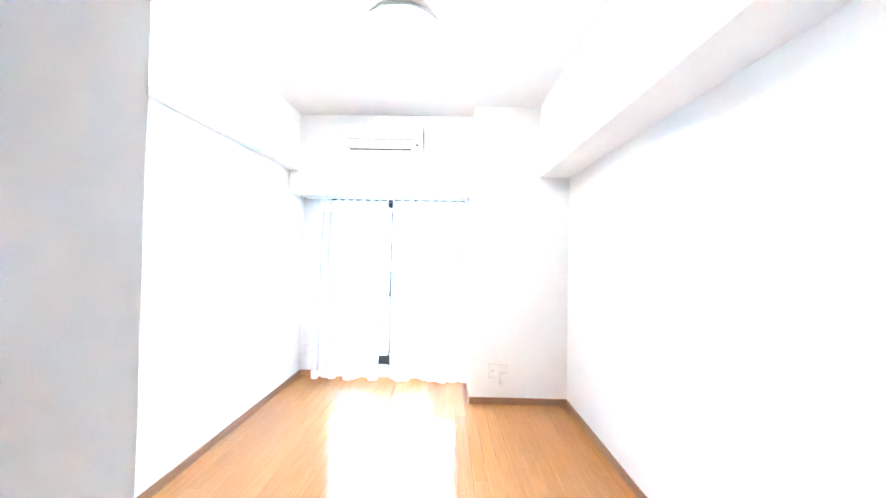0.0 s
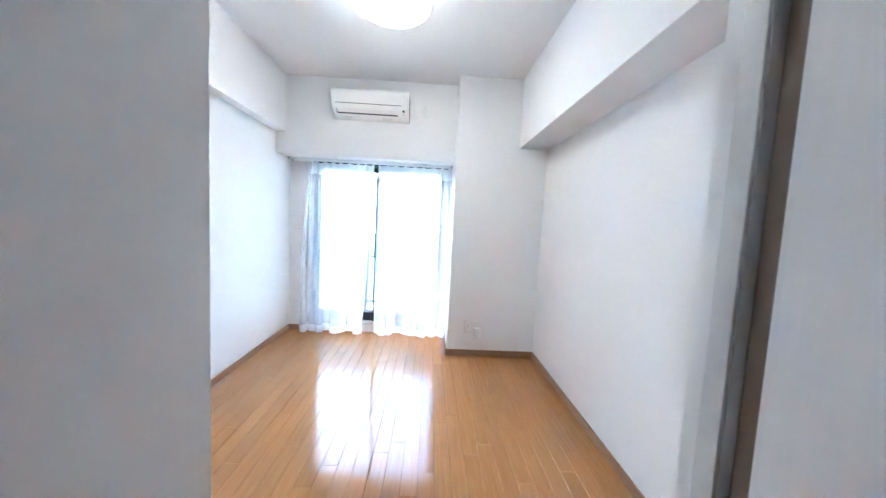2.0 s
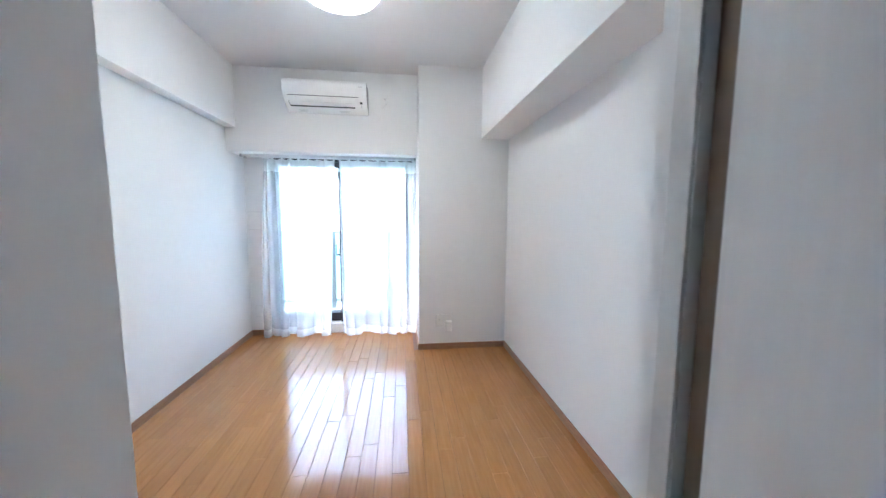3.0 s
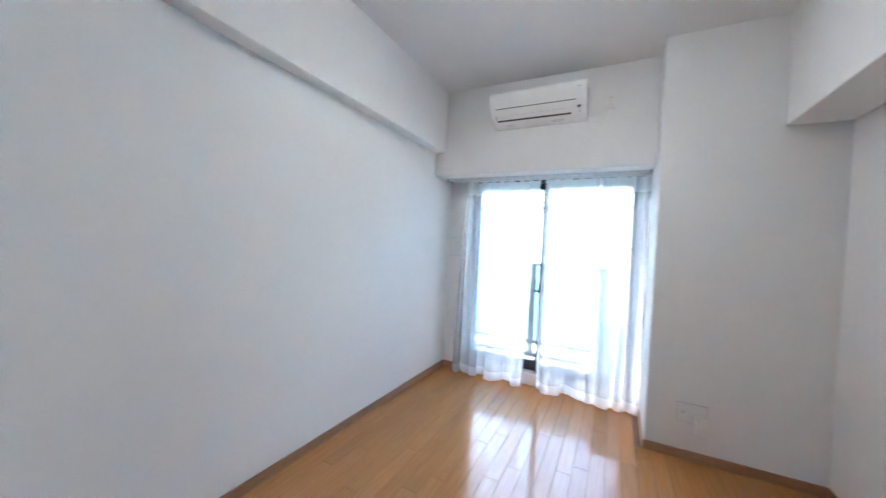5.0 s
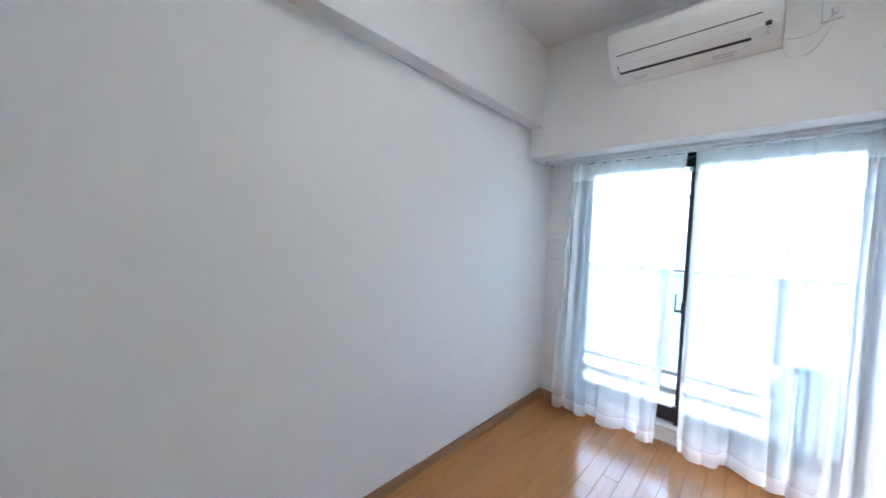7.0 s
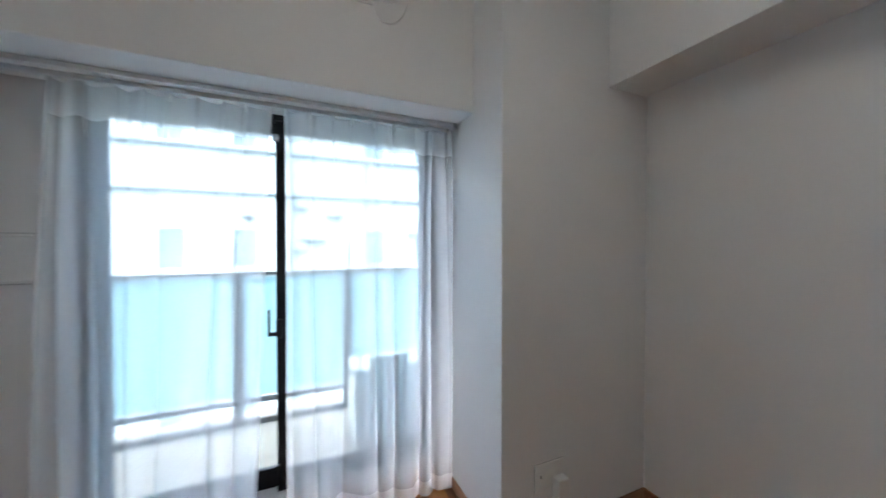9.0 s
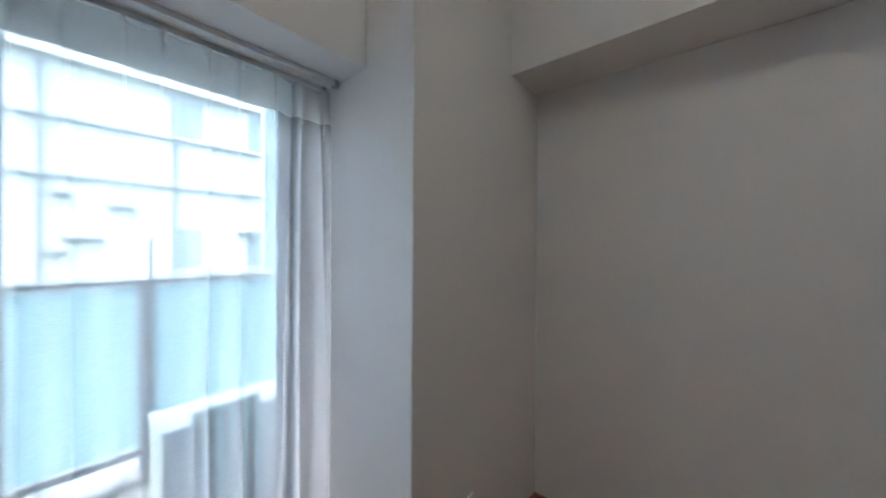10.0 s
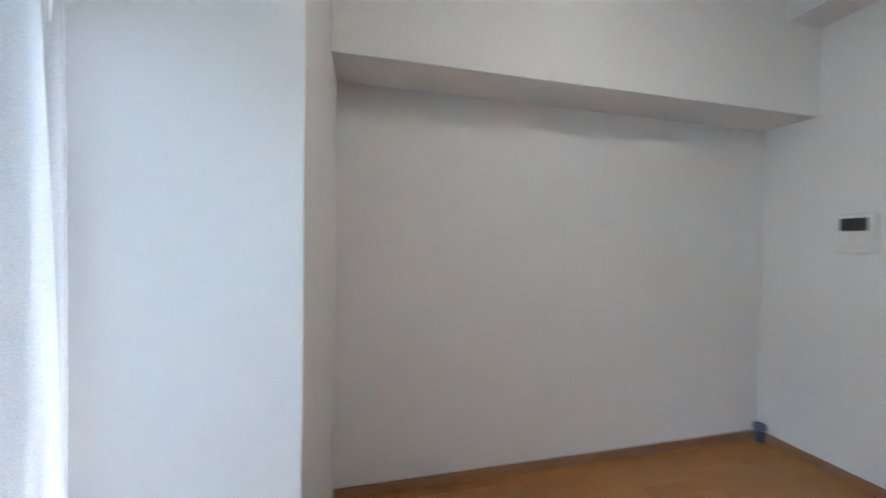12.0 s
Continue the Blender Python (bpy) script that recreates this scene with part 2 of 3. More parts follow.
# ---- plan ----
XR, YW, ZC = 2.67, 6.6, 2.695           # right wall, window wall, ceiling
YL, ZL = 6.241, 1.924                    # lintel face and underside
XP, YP = 1.801, 6.003                    # pillar
YB, YS = 3.27, 3.37                      # back wall beside and before the doorway
XD0, XD1, ZD = 1.173, 2.044, 2.05       # doorway
YC0, ZCC = 0.6, 2.3                     # far end and ceiling of the corridor
WX0, WX1, WZ0 = 0.245, 1.748, 0.09       # window opening

# ---- large structure ----
structure("floor", boxes([(-0.1, 3.0, -0.14, XR + 0.1, 6.62, -0.014), (XD0 - 0.1, YC0, -0.14, XD1 + 0.1, 3.0, -0.014)]), JOINT,
          "varnished orange-brown wooden strip floor", "floor")
FLOOR = bpy.data.objects["floor"]
ORIGIN["floor"] = Vector((0, 0, 0))
structure("wall_left", box(-0.12, 3.37, -0.1, 0, YW + 0.15, 2.8), WALL, "plain white papered wall along the room", "wall")
structure("wall_right", box(XR, 3.0, -0.1, XR + 0.12, YP, 2.8), WALL, "plain white papered wall below a beam", "wall")
structure("wall_window", boxes([(0, YW, -0.1, WX0, YW + 0.15, ZL), (WX0, YW + 0.004, -0.1, WX1 + 0.01, YW + 0.15, WZ0), (WX1 + 0.01, YW, -0.1, XP, YW + 0.15, ZL)]), WALL,
          "white papered wall strip beside the balcony window", "wall")
structure("beam_window", box(0, YL, ZL, XP, YW + 0.15, 2.8, bevel=0.004), WALL, "white papered lintel beam above the balcony window", "beam")
structure("pillar", box(XP, YP, -0.1, XR + 0.12, YW + 0.15, 2.8, bevel=0.004), WALL, "white papered square pillar in the room corner", "pillar")
structure("beam_left", box(0, YS, 2.138, 0.097, YL, 2.8, bevel=0.004), WALL, "shallow white papered beam under the ceiling", "beam")
structure("beam_right", box(2.400, YB, 2.053, XR, YP, 2.8, bevel=0.004), WALL, "deep white papered beam under the ceiling", "beam")
structure("soffit_back", boxes([(0.097, YS, 2.57, 2.400, 3.53, 2.8), (XD0, YB, 2.57, 2.400, YS, 2.8)]), WALL, "low white soffit over the doorway wall", "beam")
structure("wall_back_left", box(-0.12, 3.2, -0.1, XD0 - 0.12, YS, 2.8), WALL, "white papered wall end beside the doorway", "wall")
structure("wall_back_right", boxes([(XD1 + 0.004, 3.19, -0.1, XR, YB, 2.8), (XD1 + 0.121, 2.98, -0.1, XR, 3.142, 2.8), (XR - 0.03, 3.142, -0.1, XR, 3.19, 2.8)]),
          WALL, "white papered wall holding a pocket for the sliding door", "wall")
structure("wall_header", box(XD0, 2.98, ZD, XD1 + 0.004, YB, 2.8), WALL, "white wall above the doorway", "wall")
structure("corridor_wall_left", box(XD0 - 0.12, YC0, -0.1, XD0, YS, 2.8, bevel=0.003), WALL, "plain white corridor wall", "wall")
structure("corridor_wall_right", box(XD1 + 0.003, YC0, -0.1, XD1 + 0.12, 3.141, 2.045), PANEL, "smooth white satin panel lining the corridor", "wall")
structure("corridor_wall_upper", box(XD1 + 0.003, YC0, 2.045, XD1 + 0.12, 2.98, 2.5), WALL, "plain white corridor wall", "wall")
structure("corridor_wall_end", box(XD0 - 0.12, YC0 - 0.12, -0.1, XD1 + 0.12, YC0, 2.5), WALL, "plain white wall at the corridor's end", "wall")
structure("corridor_ceiling", box(XD0, YC0, ZCC, XD1 + 0.004, 2.98, 2.5), CEIL, "plain white corridor ceiling", "ceiling")
structure("ceiling", box(0.097, 3.53, ZC, 2.400, YL, 2.8), CEIL, "white papered ceiling", "ceiling")
structure("roof_slab", box(-0.12, 2.98, 2.804, XR + 0.12, YW + 0.15, 2.95), CEIL, "plain slab over the room", "ceiling")

# baseboards
for x0, y0, x1, y1 in ((0, YS + 0.009, 0.009, YW - 0.009), (0, YW - 0.009, WX0 + 0.01, YW), (XP - 0.009, YP - 0.009, XP, YW + 0.003),
                       (XP, YP - 0.009, XR - 0.009, YP), (XR - 0.009, YB + 0.009, XR, YP), (XD1 + 0.035, YB, XR, YB + 0.009), (0, YS, XD0 - 0.02, YS + 0.009)):
    structure("baseboard", box(x0, y0, 0, x1, y1, 0.06, bevel=0.002), TRIM, "brown wood-grain baseboard along the wall", "baseboard")

# sliding door in its pocket, and the casing strips round the slot
door = thing("door_1", (2.35, 3.166, 0.005), "pale sliding door pushed back into its wall pocket", "door", kind="structure")
part("leaf", box(2.068, 3.148, 0.008, 2.63, 3.184, 2.03, bevel=0.003), LEAF, door)
part("edge_strip", box(2.060, 3.15, 0.01, 2.068, 3.182, 2.028, bevel=0.002), LEAF_EDGE, door, "dark brown edge strip")
structure("trim_1", box(XD1 - 0.002, 3.191, 0, XD1 + 0.004, 3.232, ZD, bevel=0.002), CASING, "white casing strip beside the door slot", "trim")

# ---- window ----
win = thing("window_1", (1.0, 6.67, WZ0), "two-leaf sliding balcony window with dark frames", "window", kind="structure")
FY0, FY1 = 6.63, 6.735
part("frame_side", box(WX0, FY0, WZ0, WX0 + 0.03, FY1, ZL, bevel=0.002), BRONZE, win)
part("frame_side", box(WX1 - 0.02, FY0, WZ0, WX1 + 0.01, FY1, ZL, bevel=0.002), BRONZE, win)
part("frame_head", box(WX0 + 0.03, FY0, ZL - 0.025, WX1 - 0.02, FY1, ZL, bevel=0.002), BRONZE, win)
part("window_sill", box(WX0, 6.585, WZ0, WX1, FY1, WZ0 + 0.018, bevel=0.003), SILVER, win, "pale aluminium sill track")


def sash(x0, x1, y0, y1, left_w, right_w):
    z0, z1 = WZ0 + 0.019, ZL - 0.026
    s = part("sash", box(x0, y0, z0, x0 + left_w, y1, z1, bevel=0.002), BRONZE, win, "dark metal sliding sash")
    part("stile", box(x1 - right_w, y0, z0, x1, y1, z1, bevel=0.002), BRONZE, s)
    part("bottom_rail", box(x0 + left_w, y0 + 0.002, z0, x1 - right_w, y1 - 0.002, 0.205, bevel=0.002), BRONZE, s)
    part("top_rail", box(x0 + left_w, y0 + 0.002, z1 - 0.055, x1 - right_w, y1 - 0.002, z1, bevel=0.002), BRONZE, s)
    g = part("pane", box(x0 + left_w, (y0 + y1) / 2 - 0.002, 0.205, x1 - right_w, (y0 + y1) / 2 + 0.002, z1 - 0.055), GLASS, s, "clear glass pane")
    g.visible_shadow = False
    return s


sash(0.278, 0.99, 6.685, 6.715, 0.042, 0.045)
inner = sash(0.948, 1.724, 6.645, 6.675, 0.042, 0.047)
lock = part("crescent_lock", boxes([(0.945, 6.622, 0.86, 0.972, 6.645, 0.95), (0.912, 6.622, 0.872, 0.95, 6.634, 0.892), (0.910, 6.620, 0.872, 0.921, 6.634, 1.0)], 0.004), BLACK, inner, "black crescent lock")
part("catch", boxes([(0.936, 6.628, 0.225, 0.96, 6.645, 0.245)], 0.002), BLACK, inner)
part("top_catch", boxes([(0.935, 6.625, 1.80, 0.962, 6.645, 1.83)], 0.003), PLASTIC, inner, "white plastic guide block")

# curtain rails under the lintel
for y in (6.41, 6.50):
    rail = thing("curtain_rail", (0.92, y, 1.90), "slim pale double-track curtain rail under the lintel", "curtain rail", "curtain rails")
    part("track", boxes([(0.05, y - 0.012, 1.905, XP - 0.012, y + 0.012, 1.924)], 0.003), SILVER, rail)
    for x in (0.05, XP - 0.03):
        part("end_cap", box(x, y - 0.015, 1.898, x + 0.02, y + 0.015, 1.926, bevel=0.004), GREY_PLASTIC, rail)
    for x in (0.3, 0.92, 1.5):
        part("bracket", box(x, y - 0.014, 1.922, x + 0.03, y + 0.014, 1.93, bevel=0.001), GREY_PLASTIC, rail)


def curtain(name, label, segs, y0, seed, z_low):
    """A sheer curtain hung in folds. segs: stretches of (x at top, x at bottom, folds, depth) along the track."""
    rng = random.Random(seed)
    cols = []
    ph = rng.uniform(0, 6)
    for k in range(len(segs) - 1):
        (ta, ba, f, d), (tb, bb, _, d2) = segs[k], segs[k + 1]
        steps = max(6, int(f * 12))
        jit = [rng.uniform(-0.35, 0.35) for _ in range(int(f) + 3)]
        for i in range(steps + (k == len(segs) - 2)):
            u = i / steps
            w = u * f
            w += 0.22 * math.sin(2 * math.pi * (w * 0.37 + jit[0])) if 0 < i < steps else 0
            cols.append((ta + (tb - ta) * u, ba + (bb - ba) * u, ph + 2 * math.pi * w, d + (d2 - d) * u))
        ph += 2 * math.pi * f
    dips = [rng.uniform(-1, 1) for _ in range(40)]

    def point(col, z):
        tx, bx, p, d = col
        s = (1.88 - z) / 1.88
        e = min(1, max(0, s)) ** 0.8
        x = tx + (bx - tx) * e
        amp = d * (0.35 + 0.65 * e)
        y = y0 + amp * math.sin(p) + 0.35 * amp * math.sin(0.53 * p + 1.7 * seed + 2.2 * s) + 0.012 * e * math.sin(9 * x + 3 * s + seed)
        own = 0.45 + 0.75 * (0.5 + 0.5 * math.sin(1.31 * p + seed))
        x += (0.75 * amp * own + 0.012 * e * own) * math.sin(p + 1.57) + 0.005 * math.sin(5 * s + p * 0.4)
        return (min(max(x, 0.15), XP - 0.006), min(y, 6.582), z)

    def sheet(rows):
        bm = bmesh.new()
        grid = []
        for r, z in enumerate(rows):
            line = []
            for i, c in enumerate(cols):
                sag = abs(math.sin(math.pi * 8 * (c[0] - cols[0][0]) / (cols[-1][0] - cols[0][0])))
                zz = z - (0.013 * sag if z > 1.9 else 0.011 * sag if 1.77 < z < 1.78 else 0)
                if z < 0.3:
                    zz = z + (0.3 - z) / 0.3 * (z_low + 0.018 * math.sin(c[2] * 0.5 + seed) + 0.020 * dips[(i // 9) % 40])
                line.append(bm.verts.new(point(c, max(zz, 0.006))))
            grid.append(line)
        for a, b in zip(grid, grid[1:]):
            for i in range(len(cols) - 1):
                bm.faces.new((a[i], a[i + 1], b[i + 1], b[i]))
        return bm

    ob = thing(name, ((segs[0][0] + segs[-1][0]) / 2, y0, 0.01), label, "curtain", "curtains at the balcony window")
    part("cloth", sheet([1.775 - (1.775 - 0.085) * i / 26 for i in range(27)]), VOILE, ob, smooth=True)
    part("heading", sheet([1.902, 1.86, 1.81, 1.775]), HEADING, ob, "opaque white heading tape", smooth=True)
    part("hem", sheet([0.085, 0.05, 0.0]), HEM, ob, "doubled white hem", smooth=True)
    n_hooks = 9
    xa, xb = cols[0][0], cols[-1][0]
    for i in range(n_hooks):
        want = xa + (xb - xa) * (i + 0.12) / (n_hooks - 0.76)
        c = min(cols, key=lambda k: abs(k[0] - want))
        q = [point(c, z) for z in (1.90, 1.84, 1.78, 1.70)]
        pleat = bmesh.new()
        ring = []
        for k, (x, y, z) in enumerate(q):
            w, d = (0.010, 0.009, 0.006, 0.001)[k], (0.012, 0.012, 0.010, 0.002)[k]
            ring.append([pleat.verts.new(v) for v in ((x - w / 2, y - 0.001, z), (x - w / 4, y - d, z), (x + w / 4, y - d, z), (x + w / 2, y - 0.001, z))])
        for a, b in zip(ring, ring[1:]):
            for m in range(3):
                pleat.faces.new((a[m], a[m + 1], b[m + 1], b[m]))
        part("pleat", pleat, HEADING, ob, "pinched pleat", smooth=True)
        part("hook", box(c[0] - 0.004, y0 - 0.005, 1.872, c[0] + 0.004, y0 + 0.005, 1.906, bevel=0.001), PLASTIC, ob)
    return ob


curtain("sheer_curtain", "sheer white curtain gathered at the wall, its hem near the floor",
        [(0.23, 0.182, 2.2, 0.032), (0.335, 0.32, 4.5, 0.024), (0.945, 0.845, 0, 0.026)], 6.50, 3, 0.02)
curtain("sheer_curtain", "sheer white curtain drawn over the window, bunched beside the pillar",
        [(0.987, 1.004, 5, 0.022), (1.65, 1.63, 2.7, 0.028), (1.788, 1.788, 0, 0.042)], 6.48, 7, 0.015)

# ---- ceiling lamp ----
LX, LY = 1.285, 4.935
lamp = thing("ceiling_lamp", (LX, LY, ZC - 0.11), "round white flush ceiling lamp, switched on", "ceiling lamp")
part("base_ring", lathe([(0.218, ZC), (0.226, ZC - 0.010), (0.229, ZC - 0.030), (0.222, ZC - 0.034)], (LX, LY), 64), GREY_PLASTIC, lamp, "grey base ring", smooth=True)
part("shade_rim", lathe([(0.214, ZC - 0.030), (0.224, ZC - 0.032), (0.2395, ZC - 0.0448), (0.214, ZC - 0.0446)], (LX, LY), 64), PLASTIC, lamp, smooth=False)
dome = [(0.20, ZC - 0.0452)] + [(0.240 * math.cos(a), ZC - 0.045 - 0.07 * math.sin(a)) for a in [radians(8 * i) for i in range(11)]] + [(0.02, ZC - 0.115)]
part("shade", lathe(dome, (LX, LY), 64), SHADE, lamp, "glowing white shade", smooth=True)

# ---- air conditioner ----
AX0, AX1 = 0.585, 1.326
ac = thing("air_conditioner", (0.95, YL, 2.285), "white wall-mounted air conditioner above the window", "air conditioner")
# the front swells out at the top and leans back to the wall below: (y, z) from top to bottom
AC_FRONT = [(6.060, 2.533), (6.036, 2.527), (6.024, 2.514), (6.020, 2.495), (6.023, 2.47), (6.031, 2.445), (6.053, 2.402), (6.073, 2.376), (6.096, 2.352),
            (6.122, 2.336), (6.146, 2.325), (6.170, 2.310), (6.205, 2.296), (6.228, 2.290)]


def ac_at(z):
    """Front y and outward normal of the casing at a height."""
    for (y0, z0), (y1, z1) in zip(AC_FRONT, AC_FRONT[1:]):
        if z1 <= z <= z0:
            u = (z0 - z) / (z0 - z1)
            n = Vector((0, -(z0 - z1), -(y1 - y0))).normalized()
            return Vector((0, y0 + (y1 - y0) * u, z)), n
    return Vector((0, YL, z)), Vector((0, -1, 0))


def ac_strip(x0, x1, z0, z1, proud, sink=0.004, steps=6):
    """A thin piece that follows the casing's curve between two heights."""
    bm = bmesh.new()
    rings = []
    for i in range(steps + 1):
        p, n = ac_at(z1 + (z0 - z1) * i / steps)
        f, g = p + n * proud, p - n * sink
        rings.append([bm.verts.new((x, q.y, q.z)) for x, q in ((x0, f), (x1, f), (x1, g), (x0, g))])
    for a, b in zip(rings, rings[1:]):
        for i in range(4):
            j = (i + 1) % 4
            bm.faces.new((a[i], a[j], b[j], b[i]))
    bm.faces.new(rings[0])
    bm.faces.new(rings[-1])
    bmesh.ops.recalc_face_normals(bm, faces=bm.faces)
    return bm


def ac_body():
    prof = [(YL, 2.533)] + AC_FRONT + [(YL, 2.290)]
    bm = bmesh.new()
    a = [bm.verts.new((AX0, y, z)) for y, z in prof]
    b = [bm.verts.new((AX1, y, z)) for y, z in prof]
    for i in range(len(prof)):
        j = (i + 1) % len(prof)
        bm.faces.new((a[i], a[j], b[j], b[i]))
    bm.faces.new(a[::-1])
    bm.faces.new(b)
    bmesh.ops.recalc_face_normals(bm, faces=bm.faces)
    ends = [e for e in bm.edges if abs(e.verts[0].co.x - e.verts[1].co.x) < 1e-6 and min(v.co.y for v in e.verts) < 6.2]
    bmesh.ops.bevel(bm, geom=ends, offset=0.012, segments=4, affect='EDGES', profile=0.5)
    return bm


part("body", ac_body(), GLOSSY, ac)
part("front_slit", ac_strip(0.628, 1.250, 2.3965, 2.4005, 0.0008), BLACK, ac, "thin dark slit")
louver = part("louver", ac_strip(0.634, 1.206, 2.333, 2.372, 0.0022), GLOSSY, ac)
part("louver_line", ac_strip(0.70, 1.19, 2.354, 2.3552, 0.003, 0, 1), PALE_GREY, louver)
part("louver_gap", ac_strip(0.630, 1.213, 2.3255, 2.3325, 0.0012), BLACK, ac, "black outlet gap")
part("louver_gap", ac_strip(0.628, 0.632, 2.3325, 2.356, 0.0010), BLACK, ac)
part("display", ac_strip(1.262, 1.284, 2.352, 2.366, 0.0012), BLACK, ac, "small dark display")
for z, w in ((2.344, 0.003), (2.337, 0.006), (2.331, 0.006)):
    part("label_bar", ac_strip(1.272 - w, 1.272 + w, z, z + 0.0022, 0.0008), GREY_PLASTIC, ac)
for x0, x1 in ((0.69, 0.77), (1.06, 1.16)):
    for k in range(2):
        part("warning_print", ac_strip(x0 + 0.008 * k, x1 - 0.012 * k, 2.304 - 0.006 * k, 2.3065 - 0.006 * k, 0.0006), PALE_GREY, ac, "faint grey print")
part("emblem", ac_strip(1.255, 1.290, 2.476, 2.482, 0.0006), PALE_GREY, ac)
cord = [(1.328, 6.232, 2.300), (1.336, 6.234, 2.262), (1.352, 6.235, 2.238), (1.385, 6.236, 2.228), (1.42, 6.236, 2.238), (1.45, 6.236, 2.268), (1.470, 6.236, 2.31), (1.480, 6.232, 2.36), (1.484, 6.228, 2.39)]
part("power_cord", tube(cord, 0.0022), GLOSSY, ac, "white power cord", smooth=True)
part("power_cord", tube([(1.328, 6.234, 2.330), (1.37, 6.236, 2.318), (1.42, 6.236, 2.320), (1.46, 6.234, 2.342), (1.482, 6.228, 2.385)], 0.002), GLOSSY, ac, smooth=True)
part("plug", box(1.476, 6.214, 2.382, 1.498, 6.2345, 2.408, bevel=0.005), PLASTIC, ac)


def socket_plate(name, x0, x1, y, z0, z1, label, slots=(), edge=GREY_PLASTIC):
    ob = thing(name, ((x0 + x1) / 2, y, z0), label, "wall socket")
    part("edge_gap", box(x0 - 0.002, y - 0.003, z0 - 0.002, x1 + 0.002, y, z1 + 0.002), edge, ob, "grey line round the edge")
    part("plate", box(x0, y - 0.007, z0, x1, y, z1, bevel=0.003), PLASTIC, ob)
    for sx, sz, w, h in slots:
        part("slot", box(sx - w / 2, y - 0.0078, sz - h / 2, sx + w / 2, y - 0.006, sz + h / 2), SLOT, ob)
    return ob


socket_plate("wall_socket", 1.447, 1.517, YL, 2.36, 2.48, "white single wall socket beside the air conditioner", [(1.478, 2.45, 0.003, 0.010), (1.49, 2.45, 0.003, 0.010)], PLASTIC)
out = socket_plate("wall_socket", 1.970, 2.127, YP, 0.235, 0.355, "white double wall socket on the pillar with an adapter plugged in",
                   [(2.0, 0.30, 0.004, 0.014), (2.012, 0.30, 0.004, 0.014)])
part("coax_jack", lathe([(0.006, 0), (0.006, 0.012), (0.003, 0.012)], (0, 0), 12), GREY_PLASTIC, out)
jack = out.children[-1]
jack.data.transform(Matrix.Translation(ORIGIN[out.name]))
jack.data.transform(Matrix.Translation(Vector((2.05, YP - 0.006, 0.303)) - ORIGIN[out.name]) @ pose(0, 0, 0, 90))
part("adapter", box(2.062, YP - 0.05, 0.185, 2.122, YP - 0.0072, 0.29, bevel=0.006, segments=3), PLASTIC, out, "white plug-in adapter box")
socket_plate("wall_socket", 0.05, 0.12, YW, 0.21, 0.33, "white blank wall plate low beside the window")
vent = thing("vent_cover", (0.11, YW, 1.165), "square white ventilation cover beside the window", "vent cover")
# grey rim 2.5 mm wider than the plate, drawn as its outline
part("edge_gap", box(0.0155, YW - 0.005, 1.1625, 0.2075, YW, 1.3525), GREY_PLASTIC, vent, "thin grey line round the edge")
part("plate", box(0.018, YW - 0.016, 1.165, 0.205, YW, 1.35, bevel=0.003), PLASTIC, vent)
part("inner_plate", box(0.028, YW - 0.024, 1.175, 0.195, YW - 0.0162, 1.34, bevel=0.003), PLASTIC, vent)

# ---- intercom and canister at the back wall ----
inter = thing("intercom", (2.22, YB, 1.255), "white wall intercom with a dark screen", "intercom")
part("body", box(2.145, YB, 1.255, 2.297, YB + 0.028, 1.468, bevel=0.006, segments=3), PLASTIC, inter)
part("screen", box(2.172, YB + 0.0275, 1.377, 2.280, YB + 0.0305, 1.446, bevel=0.001), BLACK, inter, "black display")
for i in range(3):
    part("button", box(2.178 + 0.036 * i, YB + 0.0275, 1.295, 2.203 + 0.036 * i, YB + 0.032, 1.312, bevel=0.002), PLASTIC, inter)
for i in range(4):
    part("speaker_slot", box(2.18, YB + 0.0275, 1.332 + 0.008 * i, 2.27, YB + 0.029, 1.335 + 0.008 * i), PLASTIC, inter)
CX, CY = 2.633, 3.307
can = thing("canister", (CX, CY, 0), "small slate-blue lidded canister in the floor corner", "canister")
part("jar", lathe([(0.024, 0.0), (0.027, 0.005), (0.027, 0.060), (0.024, 0.070), (0.021, 0.075)], (CX, CY), 28), CAN_DARK, can, "dark slate body", smooth=False)
part("lid", lathe([(0.021, 0.0755), (0.033, 0.082), (0.035, 0.087), (0.035, 0.110), (0.030, 0.118)], (CX, CY), 28), CAN_BLUE, can, "blue-grey lid")

# ---- balcony ----
structure("balcony_floor", box(-1.2, YW + 0.15, -0.32, 3.0, 7.93, -0.15), CONCRETE, "pale concrete balcony floor", "balcony floor")
structure("balcony_kerb", box(-1.2, 7.93, -0.32, 3.0, 8.07, -0.10, bevel=0.01), KERB, "dark grey balcony kerb under the railing", "kerb")
# left wall runs on to x -5, unseen, to keep sun off the balcony floor
structure("outer_wall", boxes([(-5.0, YW + 0.15, -0.32, -0.12, YW + 0.25, 2.95), (XR + 0.12, YW + 0.05, -0.32, 3.0, YW + 0.25, 2.95)]), FACADE, "pale outer wall beside the balcony, lengthened unseen on the left to block sun", "wall")
railing = thing("balcony_railing", (0.9, 7.97, -0.10), "grey metal balcony railing with milky panels", "railing")
part("top_rail", box(-1.2, 7.94, 1.055, 2.98, 8.0, 1.087, bevel=0.006), RAILMETAL, railing)
part("bottom_rail", box(-1.2, 7.955, 0.015, 2.98, 7.985, 0.06, bevel=0.004), RAILDARK, railing)
POSTS = [-1.12, -0.268, 0.577, 1.421, 2.265]
for x in POSTS:
    part("post", box(x, 7.95, -0.10, x + 0.072, 7.99, 1.054, bevel=0.004), RAILMETAL, railing)
